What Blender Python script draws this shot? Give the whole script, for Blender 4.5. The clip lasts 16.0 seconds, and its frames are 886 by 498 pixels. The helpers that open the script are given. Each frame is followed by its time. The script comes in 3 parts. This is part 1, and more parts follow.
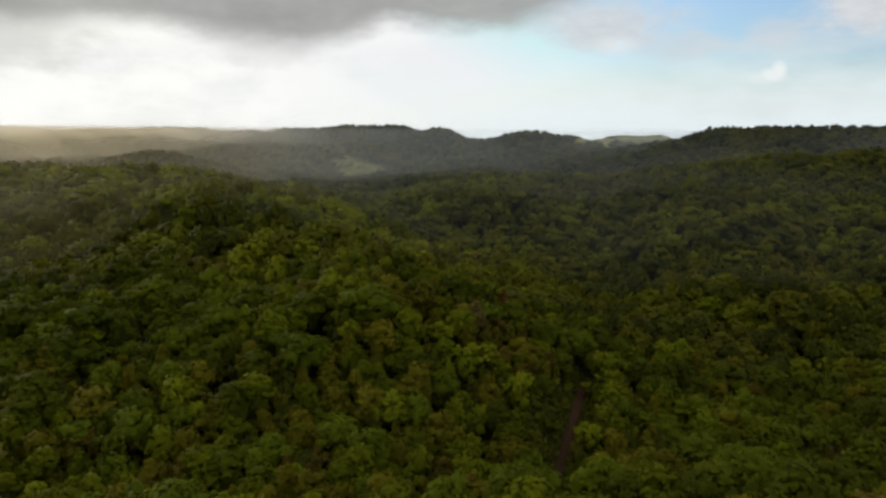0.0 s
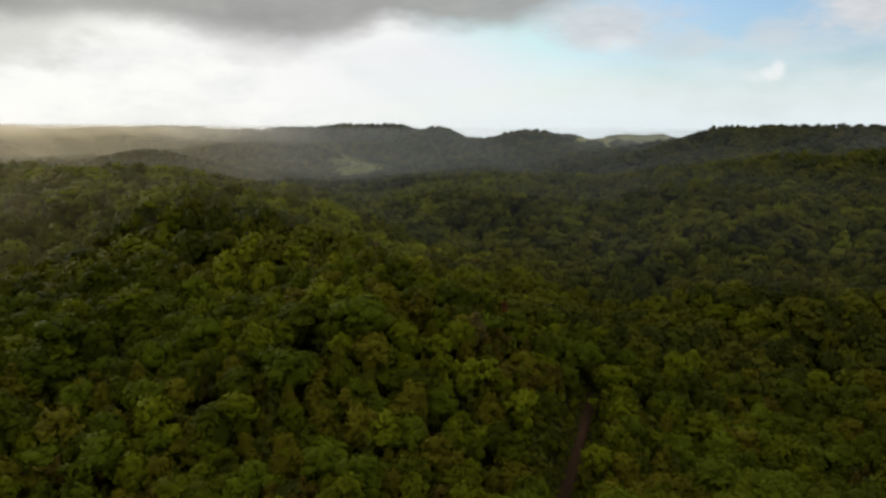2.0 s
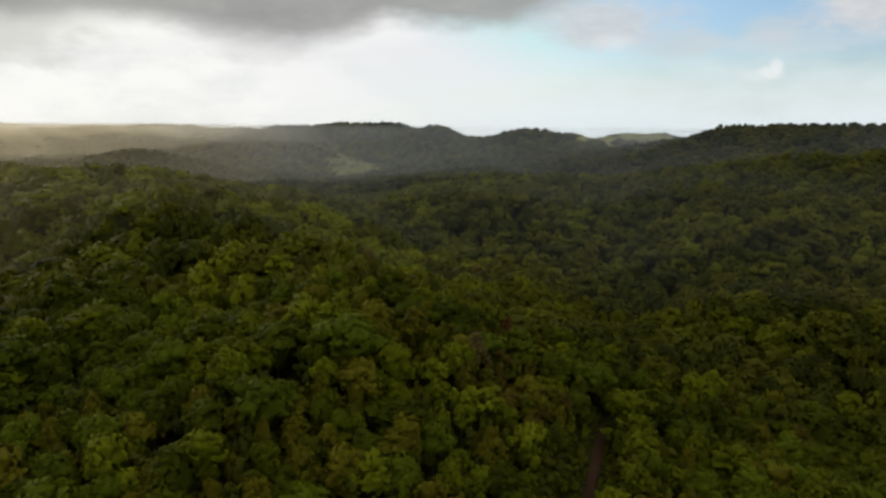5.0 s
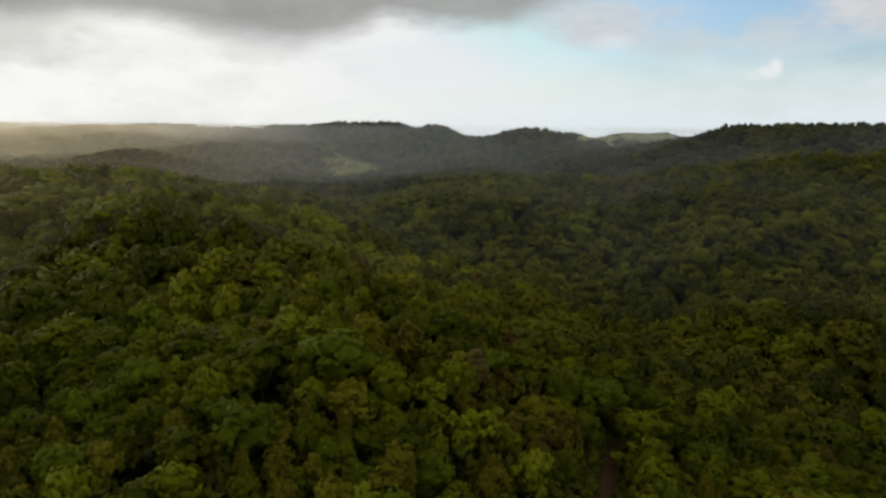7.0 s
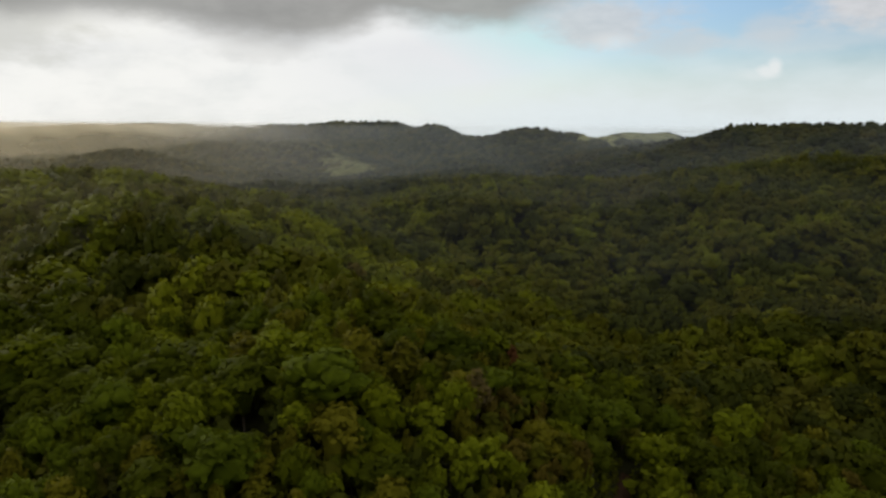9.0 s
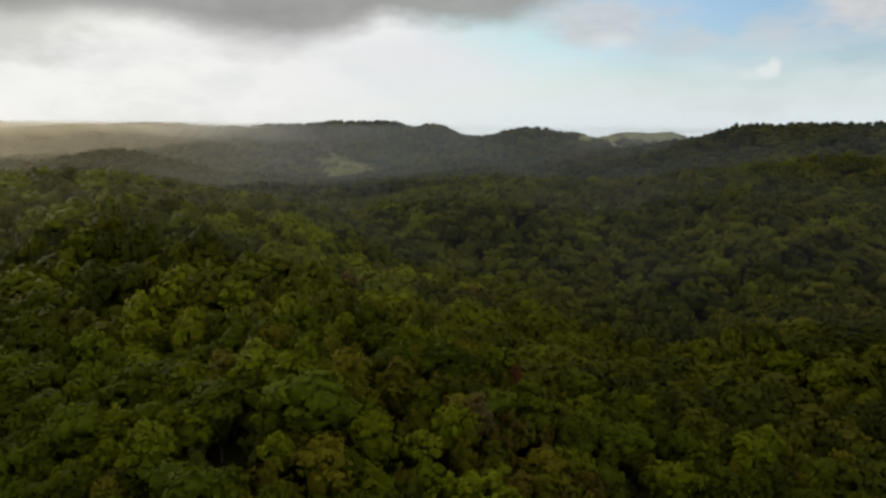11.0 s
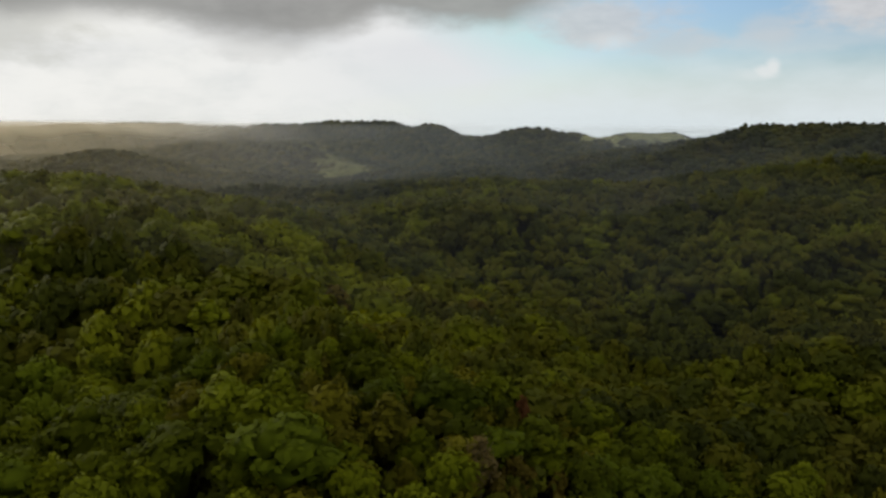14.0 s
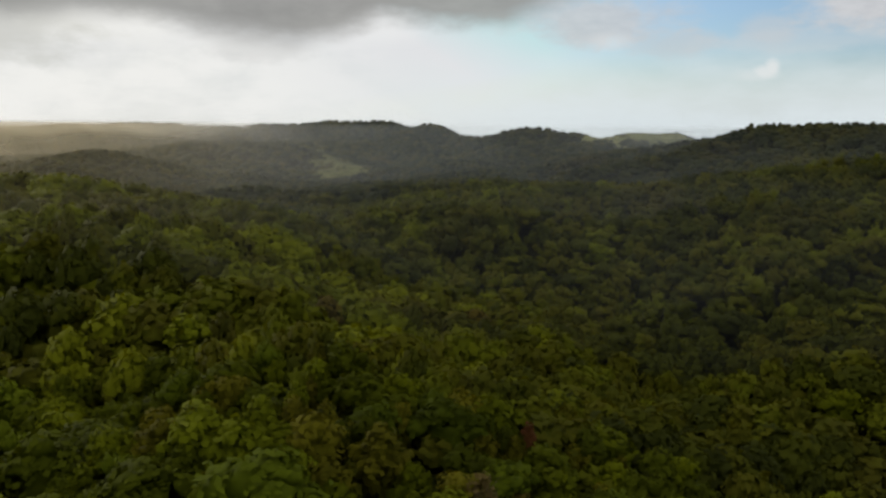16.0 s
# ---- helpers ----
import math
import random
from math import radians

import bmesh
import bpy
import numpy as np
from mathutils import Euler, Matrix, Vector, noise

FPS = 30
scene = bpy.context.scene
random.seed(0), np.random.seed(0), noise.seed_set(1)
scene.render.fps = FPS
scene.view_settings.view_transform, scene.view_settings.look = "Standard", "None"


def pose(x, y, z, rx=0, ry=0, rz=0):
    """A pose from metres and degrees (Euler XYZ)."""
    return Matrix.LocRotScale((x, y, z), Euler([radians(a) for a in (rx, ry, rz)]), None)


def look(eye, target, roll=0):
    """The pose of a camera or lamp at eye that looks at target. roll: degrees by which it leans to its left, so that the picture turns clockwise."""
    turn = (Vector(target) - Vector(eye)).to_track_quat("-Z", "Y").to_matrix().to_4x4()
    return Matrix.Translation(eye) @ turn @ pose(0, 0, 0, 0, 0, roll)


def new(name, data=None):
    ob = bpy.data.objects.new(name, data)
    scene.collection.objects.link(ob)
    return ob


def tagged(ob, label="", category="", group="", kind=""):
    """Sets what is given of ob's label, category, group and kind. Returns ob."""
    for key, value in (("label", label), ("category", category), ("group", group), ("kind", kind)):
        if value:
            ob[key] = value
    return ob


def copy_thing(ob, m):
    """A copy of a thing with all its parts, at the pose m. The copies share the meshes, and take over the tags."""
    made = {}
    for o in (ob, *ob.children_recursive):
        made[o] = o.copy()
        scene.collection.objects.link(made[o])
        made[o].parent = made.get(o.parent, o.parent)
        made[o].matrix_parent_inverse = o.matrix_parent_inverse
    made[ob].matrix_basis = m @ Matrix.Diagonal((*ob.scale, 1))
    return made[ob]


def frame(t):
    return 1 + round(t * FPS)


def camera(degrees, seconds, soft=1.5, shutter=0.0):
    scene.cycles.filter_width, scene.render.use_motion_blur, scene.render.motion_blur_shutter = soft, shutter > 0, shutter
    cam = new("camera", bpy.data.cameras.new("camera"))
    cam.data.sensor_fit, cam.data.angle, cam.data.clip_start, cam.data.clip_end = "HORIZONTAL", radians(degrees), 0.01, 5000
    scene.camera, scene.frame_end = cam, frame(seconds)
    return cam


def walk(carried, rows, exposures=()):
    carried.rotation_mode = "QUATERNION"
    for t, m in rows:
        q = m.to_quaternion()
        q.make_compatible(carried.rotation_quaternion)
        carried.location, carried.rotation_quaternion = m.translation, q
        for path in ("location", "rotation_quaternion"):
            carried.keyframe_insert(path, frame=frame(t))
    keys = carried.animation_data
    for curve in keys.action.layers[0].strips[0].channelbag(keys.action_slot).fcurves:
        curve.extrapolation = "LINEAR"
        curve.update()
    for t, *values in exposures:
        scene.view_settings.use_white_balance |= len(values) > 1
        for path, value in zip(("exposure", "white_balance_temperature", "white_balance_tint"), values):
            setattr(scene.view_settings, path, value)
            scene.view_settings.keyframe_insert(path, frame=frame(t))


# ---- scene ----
# The camera: a drone that glides straight ahead, 36 m over the tree tops.
cam = camera(63.3, 16.0, soft=2.7)
PATH = [  # seconds, x, y, z, pitch, yaw, roll
    (0.0, -0.06, -1.67, 66.49, -9.46, 1.09, 0.40),
    (2.0, 0.02, 7.89, 66.60, -9.55, 1.00, 0.42),
    (4.0, 0.10, 17.51, 66.69, -9.63, 0.92, 0.44),
    (6.0, 0.18, 27.15, 66.77, -9.69, 0.85, 0.46),
    (8.0, 0.26, 36.75, 66.82, -9.73, 0.79, 0.47),
    (10.0, 0.34, 46.28, 66.85, -9.76, 0.73, 0.49),
    (12.0, 0.43, 55.67, 66.86, -9.78, 0.67, 0.51),
    (14.0, 0.52, 64.88, 66.85, -9.77, 0.63, 0.53),
    (16.0, 0.61, 73.87, 66.82, -9.75, 0.59, 0.55),
]
walk(cam, [(t, pose(x, y, z, 90 + p, 0, h) @ pose(0, 0, 0, 0, 0, r)) for t, x, y, z, p, h, r in PATH],
     [(0.0, 0.11), (4.0, 0.07), (9.0, 0.0), (16.0, -0.09)])

# ---- light: a broken cloud deck, the sun veiled ahead to the west ----
SUN_AZ, SUN_EL = -42.0, 24.0  # degrees from +y towards +x, and up


class Graph:
    """Short-hand for wiring a node tree."""

    def __init__(self, tree):
        self.t = tree
        tree.nodes.clear()

    def node(self, kind, **inputs):
        n = self.t.nodes.new(kind)
        for key, value in inputs.items():
            self.put(n.inputs[key.replace("_", " ")], value)
        return n

    def put(self, socket, value):
        if isinstance(value, bpy.types.NodeSocket):
            self.t.links.new(value, socket)
        else:
            socket.default_value = value

    def math(self, op, a, b=0.0, c=0.0, clamp=False):
        n = self.t.nodes.new("ShaderNodeMath")
        n.operation, n.use_clamp = op, clamp
        for k, v in enumerate((a, b, c)):
            self.put(n.inputs[k], v)
        return n.outputs[0]

    def mix(self, f, a, b, blend="MIX"):
        n = self.t.nodes.new("ShaderNodeMix")
        n.data_type, n.blend_type = "RGBA", blend
        self.put(n.inputs[0], f)
        self.put(n.inputs[6], a)
        self.put(n.inputs[7], b)
        return n.outputs[2]

    def smooth(self, v, lo, hi, to0=0.0, to1=1.0):
        n = self.t.nodes.new("ShaderNodeMapRange")
        n.interpolation_type = "SMOOTHSTEP"
        for k, x in enumerate((v, lo, hi, to0, to1)):
            self.put(n.inputs[k], x)
        return n.outputs[0]

    def smooth_line(self, v, lo, hi):
        return self.math("DIVIDE", self.math("SUBTRACT", v, lo), hi - lo, clamp=True)

    def noise(self, vector, scale, detail=3.0, rough=0.5):
        n = self.t.nodes.new("ShaderNodeTexNoise")
        self.put(n.inputs["Vector"], vector)
        n.inputs["Scale"].default_value = scale
        n.inputs["Detail"].default_value = detail
        n.inputs["Roughness"].default_value = rough
        return n.outputs["Fac"]

    def ramp(self, f, stops):
        n = self.t.nodes.new("ShaderNodeValToRGB")
        self.put(n.inputs[0], f)
        e = n.color_ramp.elements
        while len(e) < len(stops):
            e.new(0.5)
        for el, (p, c) in zip(e, stops):
            el.position, el.color = p, (*c, 1)
        return n.outputs[0]


def make_sky():
    world = bpy.data.worlds.new("evening_sky")
    world.use_nodes = True
    scene.world = world
    g = Graph(world.node_tree)
    way = g.node("ShaderNodeTexCoord").outputs["Generated"]
    sep = g.node("ShaderNodeSeparateXYZ", Vector=way)
    x, y, z = sep.outputs
    az = g.math("MULTIPLY", g.math("ARCTAN2", x, y), 57.2958)
    el = g.math("MULTIPLY", g.math("ARCSINE", z), 57.2958)
    # clouds are stretched along the horizon
    flat = g.node("ShaderNodeCombineXYZ", X=g.math("MULTIPLY", az, 0.075), Y=g.math("MULTIPLY", el, 0.17), Z=0.0).outputs[0]
    n1 = g.noise(flat, 1.0, 5.0, 0.55)
    n2 = g.noise(flat, 3.1, 6.0, 0.6)
    wob = g.math("MULTIPLY", g.math("SUBTRACT", n1, 0.5), 5.0)
    wob2 = g.math("MULTIPLY", g.math("SUBTRACT", n2, 0.5), 2.4)
    elw = g.math("ADD", el, g.math("ADD", wob, wob2))
    azw = g.math("ADD", az, g.math("MULTIPLY", wob, 1.6))

    sky = g.t.nodes.new("ShaderNodeTexSky")
    sky.sky_type, sky.sun_disc = "NISHITA", False
    sky.sun_elevation, sky.sun_rotation = radians(SUN_EL), radians(SUN_AZ)
    sky.air_density, sky.dust_density = 1.0, 1.6
    blue = g.mix(1.0, sky.outputs[0], (0.104, 0.1245, 0.148, 1), "MULTIPLY")
    blue = g.mix(1.0, blue, (0.80, 0.805, 0.83, 1), "DARKEN")  # thin cloud hides the glow about the sun

    def blob(ca, ce, ra, re, rag, soft=1.0):
        """A cloud's cover round an azimuth and height, with ragged edges."""
        u = g.math("DIVIDE", g.math("SUBTRACT", az, ca), ra)
        v = g.math("DIVIDE", g.math("SUBTRACT", el, ce), re)
        far = g.math("SQRT", g.math("ADD", g.math("MULTIPLY", u, u), g.math("MULTIPLY", v, v)))
        return g.smooth(g.math("ADD", far, rag), 1.0 + soft * 0.5, 1.0 - soft * 0.5)

    n3 = g.noise(flat, 9.0, 5.0, 0.6)
    rag2 = g.math("MULTIPLY", g.math("SUBTRACT", n2, 0.5), 2.2)
    rag3 = g.math("ADD", g.math("MULTIPLY", g.math("SUBTRACT", n3, 0.5), 1.6), g.math("MULTIPLY", rag2, 0.4))
    # pale haze low over the land, brightest towards the sun
    near_sun = g.smooth(az, 16.0, -30.0)
    haze = g.mix(near_sun, (0.76, 0.835, 0.865, 1), (0.88, 0.875, 0.83, 1))
    col = g.mix(g.smooth(elw, 7.4, 0.2, 0.0, 0.95), blue, haze)
    # white cloud bank under the deck, bright near the sun
    bank = g.math("MULTIPLY", g.smooth(n1, 0.36, 0.58, 0.4, 1.0), g.smooth(azw, 4.0, -16.0, 0.0, 1.0))
    puffs = g.smooth(g.math("ADD", g.math("MULTIPLY", n1, 0.6), g.math("MULTIPLY", n2, 0.4)), 0.36, 0.60)
    white = g.mix(near_sun, g.mix(puffs, (0.72, 0.765, 0.785, 1), (0.83, 0.85, 0.86, 1)), g.mix(puffs, (0.76, 0.775, 0.755, 1), (0.94, 0.935, 0.90, 1)))
    col = g.mix(g.math("MULTIPLY", bank, 0.9), col, white)
    col = g.mix(g.math("MULTIPLY", blob(-5.5, 7.3, 2.6, 1.1, rag2, 1.4), 0.55), col, (0.90, 0.91, 0.90, 1))
    col = g.mix(g.math("MULTIPLY", blob(-25.0, 7.0, 4.5, 1.2, rag2, 1.4), 0.7), col, (0.95, 0.945, 0.91, 1))
    # a dull veil far to the west, wisps that hang from the deck
    col = g.mix(g.math("MULTIPLY", blob(-34.0, 6.6, 7.0, 2.6, rag2), 0.65), col, (0.60, 0.60, 0.55, 1))
    col = g.mix(g.math("MULTIPLY", blob(-15.0, 5.5, 3.6, 0.9, rag2), 0.35), col, (0.58, 0.58, 0.57, 1))
    # thin broken cloud to the east
    col = g.mix(g.math("MULTIPLY", blob(11.0, 8.0, 5.6, 1.7, rag2), 0.75), col, g.mix(n3, (0.50, 0.51, 0.53, 1), (0.72, 0.71, 0.71, 1)))
    col = g.mix(g.math("MULTIPLY", blob(16.5, 6.1, 3.4, 0.8, rag2), 0.5), col, (0.60, 0.61, 0.62, 1))
    col = g.mix(g.math("MULTIPLY", blob(12.0, 6.3, 1.3, 0.5, rag3, 1.6), 0.35), col, (0.86, 0.86, 0.85, 1))
    col = g.mix(g.math("MULTIPLY", blob(29.5, 8.6, 4.4, 1.7, rag2), 0.8), col, g.mix(n3, (0.54, 0.52, 0.52, 1), (0.84, 0.81, 0.79, 1)))
    col = g.mix(g.math("MULTIPLY", blob(25.0, 6.0, 6.0, 0.7, rag2), 0.35), col, (0.66, 0.69, 0.71, 1))
    col = g.mix(g.math("MULTIPLY", blob(22.8, 6.9, 1.7, 0.9, rag2, 1.3), 0.5), col, (0.61, 0.63, 0.65, 1))
    # grey deck of stratus, thick towards the sun and thinning to the east
    rim = [(-36, 6.2), (-31, 6.6), (-27, 7.4), (-22, 7.2), (-16, 6.2), (-12, 5.9), (-9, 6.6), (-5.5, 7.9), (0, 7.5), (4, 7.6), (9, 9.4), (14, 10.6)]
    edge = g.math("MULTIPLY", g.ramp(g.smooth_line(az, -36.0, 36.0), [((a + 36) / 72, (e / 12,) * 3) for a, e in rim]), 12.0)
    low = g.math("ADD", el, g.math("ADD", g.math("MULTIPLY", wob, 0.35), g.math("MULTIPLY", wob2, 0.9)))
    deck = g.smooth(g.math("SUBTRACT", low, edge), -0.9, 1.3)
    hole = g.smooth(g.math("ABSOLUTE", g.math("SUBTRACT", azw, 17.0)), 3.0, 9.0, 0.0, 1.0)
    deck = g.math("MULTIPLY", deck, g.math("MAXIMUM", hole, g.smooth(el, 16.0, 30.0)))
    grey = g.mix(g.math("ADD", g.math("MULTIPLY", n1, 0.5), g.math("MULTIPLY", n2, 0.5)), (0.16, 0.16, 0.155, 1), (0.52, 0.52, 0.50, 1))
    grey = g.mix(g.smooth(az, 2.0, 26.0), grey, (0.60, 0.58, 0.56, 1))
    grey = g.mix(g.smooth(el, 14.0, 40.0), grey, (1.05, 1.03, 0.98, 1))
    col = g.mix(g.math("MULTIPLY", deck, 0.93), col, grey)
    # one small bright puff
    rag4 = g.math("MULTIPLY", rag3, 0.45)
    puff = g.math("MAXIMUM", blob(23.3, 4.25, 0.44, 0.55, rag4, 1.2), g.math("MAXIMUM", g.math("MULTIPLY", blob(22.9, 3.95, 0.75, 0.42, rag4, 1.3), 0.9), g.math("MULTIPLY", blob(22.1, 3.75, 1.3, 0.36, rag4, 1.4), 0.4)))
    col = g.mix(g.math("MULTIPLY", puff, 0.6), col, (0.91, 0.90, 0.89, 1))
    back = g.node("ShaderNodeBackground", Color=col, Strength=1.0)
    out = g.node("ShaderNodeOutputWorld")
    g.t.links.new(back.outputs[0], out.inputs[0])


make_sky()
sun = new("sun", bpy.data.lights.new("sun", "SUN"))
sun.data.energy, sun.data.angle, sun.data.color = 1.02, radians(14), (1.0, 0.93, 0.80)
a, e = radians(SUN_AZ), radians(SUN_EL)
sun.matrix_world = look((math.sin(a) * math.cos(e) * 900, math.cos(a) * math.cos(e) * 900, math.sin(e) * 900), (0, 0, 0))

# ---- the lie of the land: height of the canopy, as a sum of hills (x, y, half-width x, half-width y, rise) ----
BASE = 22.0
NEAR_HILLS = [
    (-175, 300, 85, 55, 20.6), (-72, 215, 38, 36, 25.1), (-25, 150, 34, 34, 13.6), (-85, 120, 70, 60, 1.4),
    (62, 165, 38, 42, -9.3), (165, 230, 60, 80, 4.9), (158, 338, 45, 50, 12), (250, 440, 110, 70, 26.6),
    (20, 265, 60, 45, -1.6), (150, 460, 50, 40, 13.4), (30, 120, 22, 40, 3.2), (-60, 320, 45, 40, 2.8),
    (100, 520, 70, 60, 5.5), (0, 60, 80, 50, -4.4), (-110, 245, 45, 34, 9), (340, 300, 100, 120, 32.6),
    (110, 140, 50, 40, -3.3), (-60, 165, 30, 22, -8.5), (-45, 258, 17, 22, 8.6), (-70, 240, 22, 18, -4.9),
]
MID_HILLS = [
    (-50, 100, 18, 18, -4.6), (0, 110, 18, 18, -7.8), (40, 120, 18, 18, -4.4), (-80, 150, 18, 18, 7.3), (-40, 160, 18, 18, -2.3),
    (-10, 170, 18, 18, 8.1), (90, 170, 18, 18, -7.9), (50, 170, 18, 18, 5.1), (-70, 190, 18, 18, 2.5), (-110, 200, 18, 18, -9.2),
    (40, 220, 18, 18, -3.7), (-60, 230, 40, 26, -7.4), (110, 230, 18, 18, -5.6), (-20, 240, 26, 40, -2.6), (-100, 260, 18, 18, 0.8),
    (100, 300, 26, 26, 8), (30, 300, 26, 26, 6.6), (50, 340, 60, 35, 14.8), (0, 400, 62, 28, 8.5), (80, 475, 28, 35, 6),
]
FAR_HILLS = [
    (-95, 880, 55, 70, 31.5), (-30, 910, 60, 60, 16), (182, 735, 48, 52, 35.8), (330, 740, 90, 80, -5.3), (-330, 1050, 110, 90, 20.2),
    (-560, 1010, 160, 110, 22), (-135, 752, 46, 42, 9), (20, 610, 80, 80, 12.3), (-310, 720, 110, 70, 6.2), (500, 660, 140, 150, 54),
    (-215, 890, 50, 50, 27.7), (68, 745, 40, 45, 30.5),
]
FAR_SPURS = [
    (-20, 785, 28, 40, 26.7), (122, 760, 34, 40, 1.8), (14, 795, 26, 40, 6), (-52, 905, 24, 50, -2.5), (-160, 900, 30, 50, 4.5),
    (-320, 1010, 40, 60, -1), (170, 745, 26, 40, -9.1), (-190, 700, 62, 45, 18), (178, 748, 17, 32, 3.3), (-222, 525, 50, 52, 18.5),
    (-20, 440, 90, 70, 5.7), (-420, 380, 160, 130, 17.4), (-70, 560, 45, 55, -5.2), (215, 468, 26, 30, 4.5), (290, 480, 34, 40, -6.4),
    (350, 520, 50, 60, -3.2), (254, 440, 10, 22, 5), (95, 265, 22, 30, 3.5), (55, 300, 24, 20, -3), (10, 235, 16, 26, 3),
]
TREE_TOP = 9.5  # mean height of the canopy over the ground


def lattice(ix, iy, seed):
    h = (ix.astype(np.int64) * 374761393 + iy.astype(np.int64) * 668265263 + seed * 974634777) & 0xFFFFFFFF
    h = ((h ^ (h >> 13)) * 1274126177) & 0xFFFFFFFF
    return ((h ^ (h >> 16)) & 0xFFFF) / 65535.0


def waves(x, y, size, seed=0):
    """Smooth value noise, 0 to 1, with features of that many metres."""
    u, v = np.asarray(x) / size, np.asarray(y) / size
    i, j = np.floor(u), np.floor(v)
    fu, fv = u - i, v - j
    fu, fv = fu * fu * (3 - 2 * fu), fv * fv * (3 - 2 * fv)
    i, j = i.astype(int), j.astype(int)
    top = lattice(i, j, seed) * (1 - fu) + lattice(i + 1, j, seed) * fu
    low = lattice(i, j + 1, seed) * (1 - fu) + lattice(i + 1, j + 1, seed) * fu
    return top * (1 - fv) + low * fv


def canopy(x, y):
    x, y = np.asarray(x, float), np.asarray(y, float)
    z = BASE + 20 * (1 - np.exp(-((np.hypot(x, y - 200) / 900) ** 2)))
    for hx, hy, sx, sy, rise in NEAR_HILLS + MID_HILLS + FAR_HILLS + FAR_SPURS:
        z = z + rise * np.exp(-0.5 * (((x - hx) / sx) ** 2 + ((y - hy) / sy) ** 2))
    far = np.clip((np.hypot(x, y) - 250) / 500, 0, 1)
    z = z + far * (5 * (waves(x, y, 95, 3) - 0.5) + 3 * (waves(x, y, 41, 4) - 0.5))
    mid = np.clip((np.hypot(x, y) - 90) / 110, 0, 1)
    z = z + mid * (1 - 0.6 * far) * 8.0 * (waves(x, y, 44, 6) - 0.5)
    z = z - 70 * np.clip((np.hypot(x, y) - 1250) / 1600, 0, 1)  # the land falls away beyond the ridges
    return z + 4.4 * (waves(x, y, 23, 5) - 0.5)


def pasture(x, y):
    """How far a place lies inside one of the two open pastures (over 0: grass, no trees)."""
    x, y = np.asarray(x, float), np.asarray(y, float)
    rag = 1.1 * (waves(x, y, 20, 31) - 0.5) + 1.2 * (waves(x, y, 9, 32) - 0.5)
    hill = 1 - np.hypot((x - 171) / 50, (y - 728) / 35)
    along, across = (x + 92) * 0.57 - (y - 668) * 0.82, (x + 92) * 0.82 + (y - 668) * 0.57
    slope = 1 - np.hypot(along / 62, across / 21)
    return np.maximum(hill + 0.55 * rag, slope + rag)


def ground_z(x, y):
    tall = TREE_TOP * (1 - 0.5 * np.clip((np.hypot(x, y) - 330) / 80, 0, 1))  # ground raised under the far crowns so no sky shows through
    return canopy(x, y) - tall * (1 - 0.85 * np.clip(pasture(x, y) * 3 + 0.3, 0, 1))


# the dirt track in the gully: x as a function of y
def track_x(y):
    return 19.2 + (np.asarray(y) - 121.5) * 0.345 + 0.35 * np.sin((np.asarray(y) - 112.0) / 9.0)


TRACK_Y = (97.0, 150.0)


# ---- materials ----
def material(name):
    m = bpy.data.materials.new(name)
    m.use_nodes = True
    return m, Graph(m.node_tree)


def leaf_material(name, tones, own="random"):
    """Foliage: three tones, one hue to a tree, mottled inside the crown; light passes through the leaves."""
    m, g = material(name)
    if own == "random":
        rnd = g.node("ShaderNodeObjectInfo").outputs["Random"]
    else:
        n = g.node("ShaderNodeAttribute")
        n.attribute_name = "tint"
        rnd = n.outputs["Fac"]
    isl = g.node("ShaderNodeNewGeometry").outputs["Random Per Island"]
    pos = g.node("ShaderNodeNewGeometry").outputs["Position"]
    n1 = g.noise(pos, 0.42, 3.0)
    n2 = g.noise(pos, 0.035, 2.0)
    f = g.math("ADD", g.math("MULTIPLY", rnd, 0.42 if own == "random" else 0.8), g.math("MULTIPLY", isl, 0.16 if own == "random" else 0.06))
    f = g.math("ADD", f, g.math("MULTIPLY", g.math("SUBTRACT", n1, 0.35), 0.65 if own == "random" else 0.4))
    f = g.math("ADD", f, g.math("MULTIPLY", g.math("SUBTRACT", n2, 0.42), 0.8), clamp=True)
    col = g.ramp(f, [(k / (len(tones) - 1), c) for k, c in enumerate(tones)])
    if own == "tint":  # stands of browner and paler trees
        brown = g.smooth(g.noise(pos, 0.022, 3.0), 0.54, 0.70, 0.0, 0.32)
        col = g.mix(brown, col, g.ramp(rnd, [(0.0, (0.030, 0.025, 0.008)), (1.0, (0.080, 0.062, 0.016))]))
    p = g.node("ShaderNodeBsdfPrincipled", Base_Color=col, Roughness=0.62)
    p.inputs["Specular IOR Level"].default_value = 0.02
    through_leaf = g.node("ShaderNodeBsdfTranslucent", Color=g.mix(1.0, col, (1.3, 1.2, 0.5, 1), "MULTIPLY"))
    mx = g.node("ShaderNodeMixShader")
    mx.inputs[0].default_value = 0.30
    g.t.links.new(p.outputs[0], mx.inputs[1])
    g.t.links.new(through_leaf.outputs[0], mx.inputs[2])
    g.t.links.new(mx.outputs[0], g.node("ShaderNodeOutputMaterial").inputs[0])
    return m


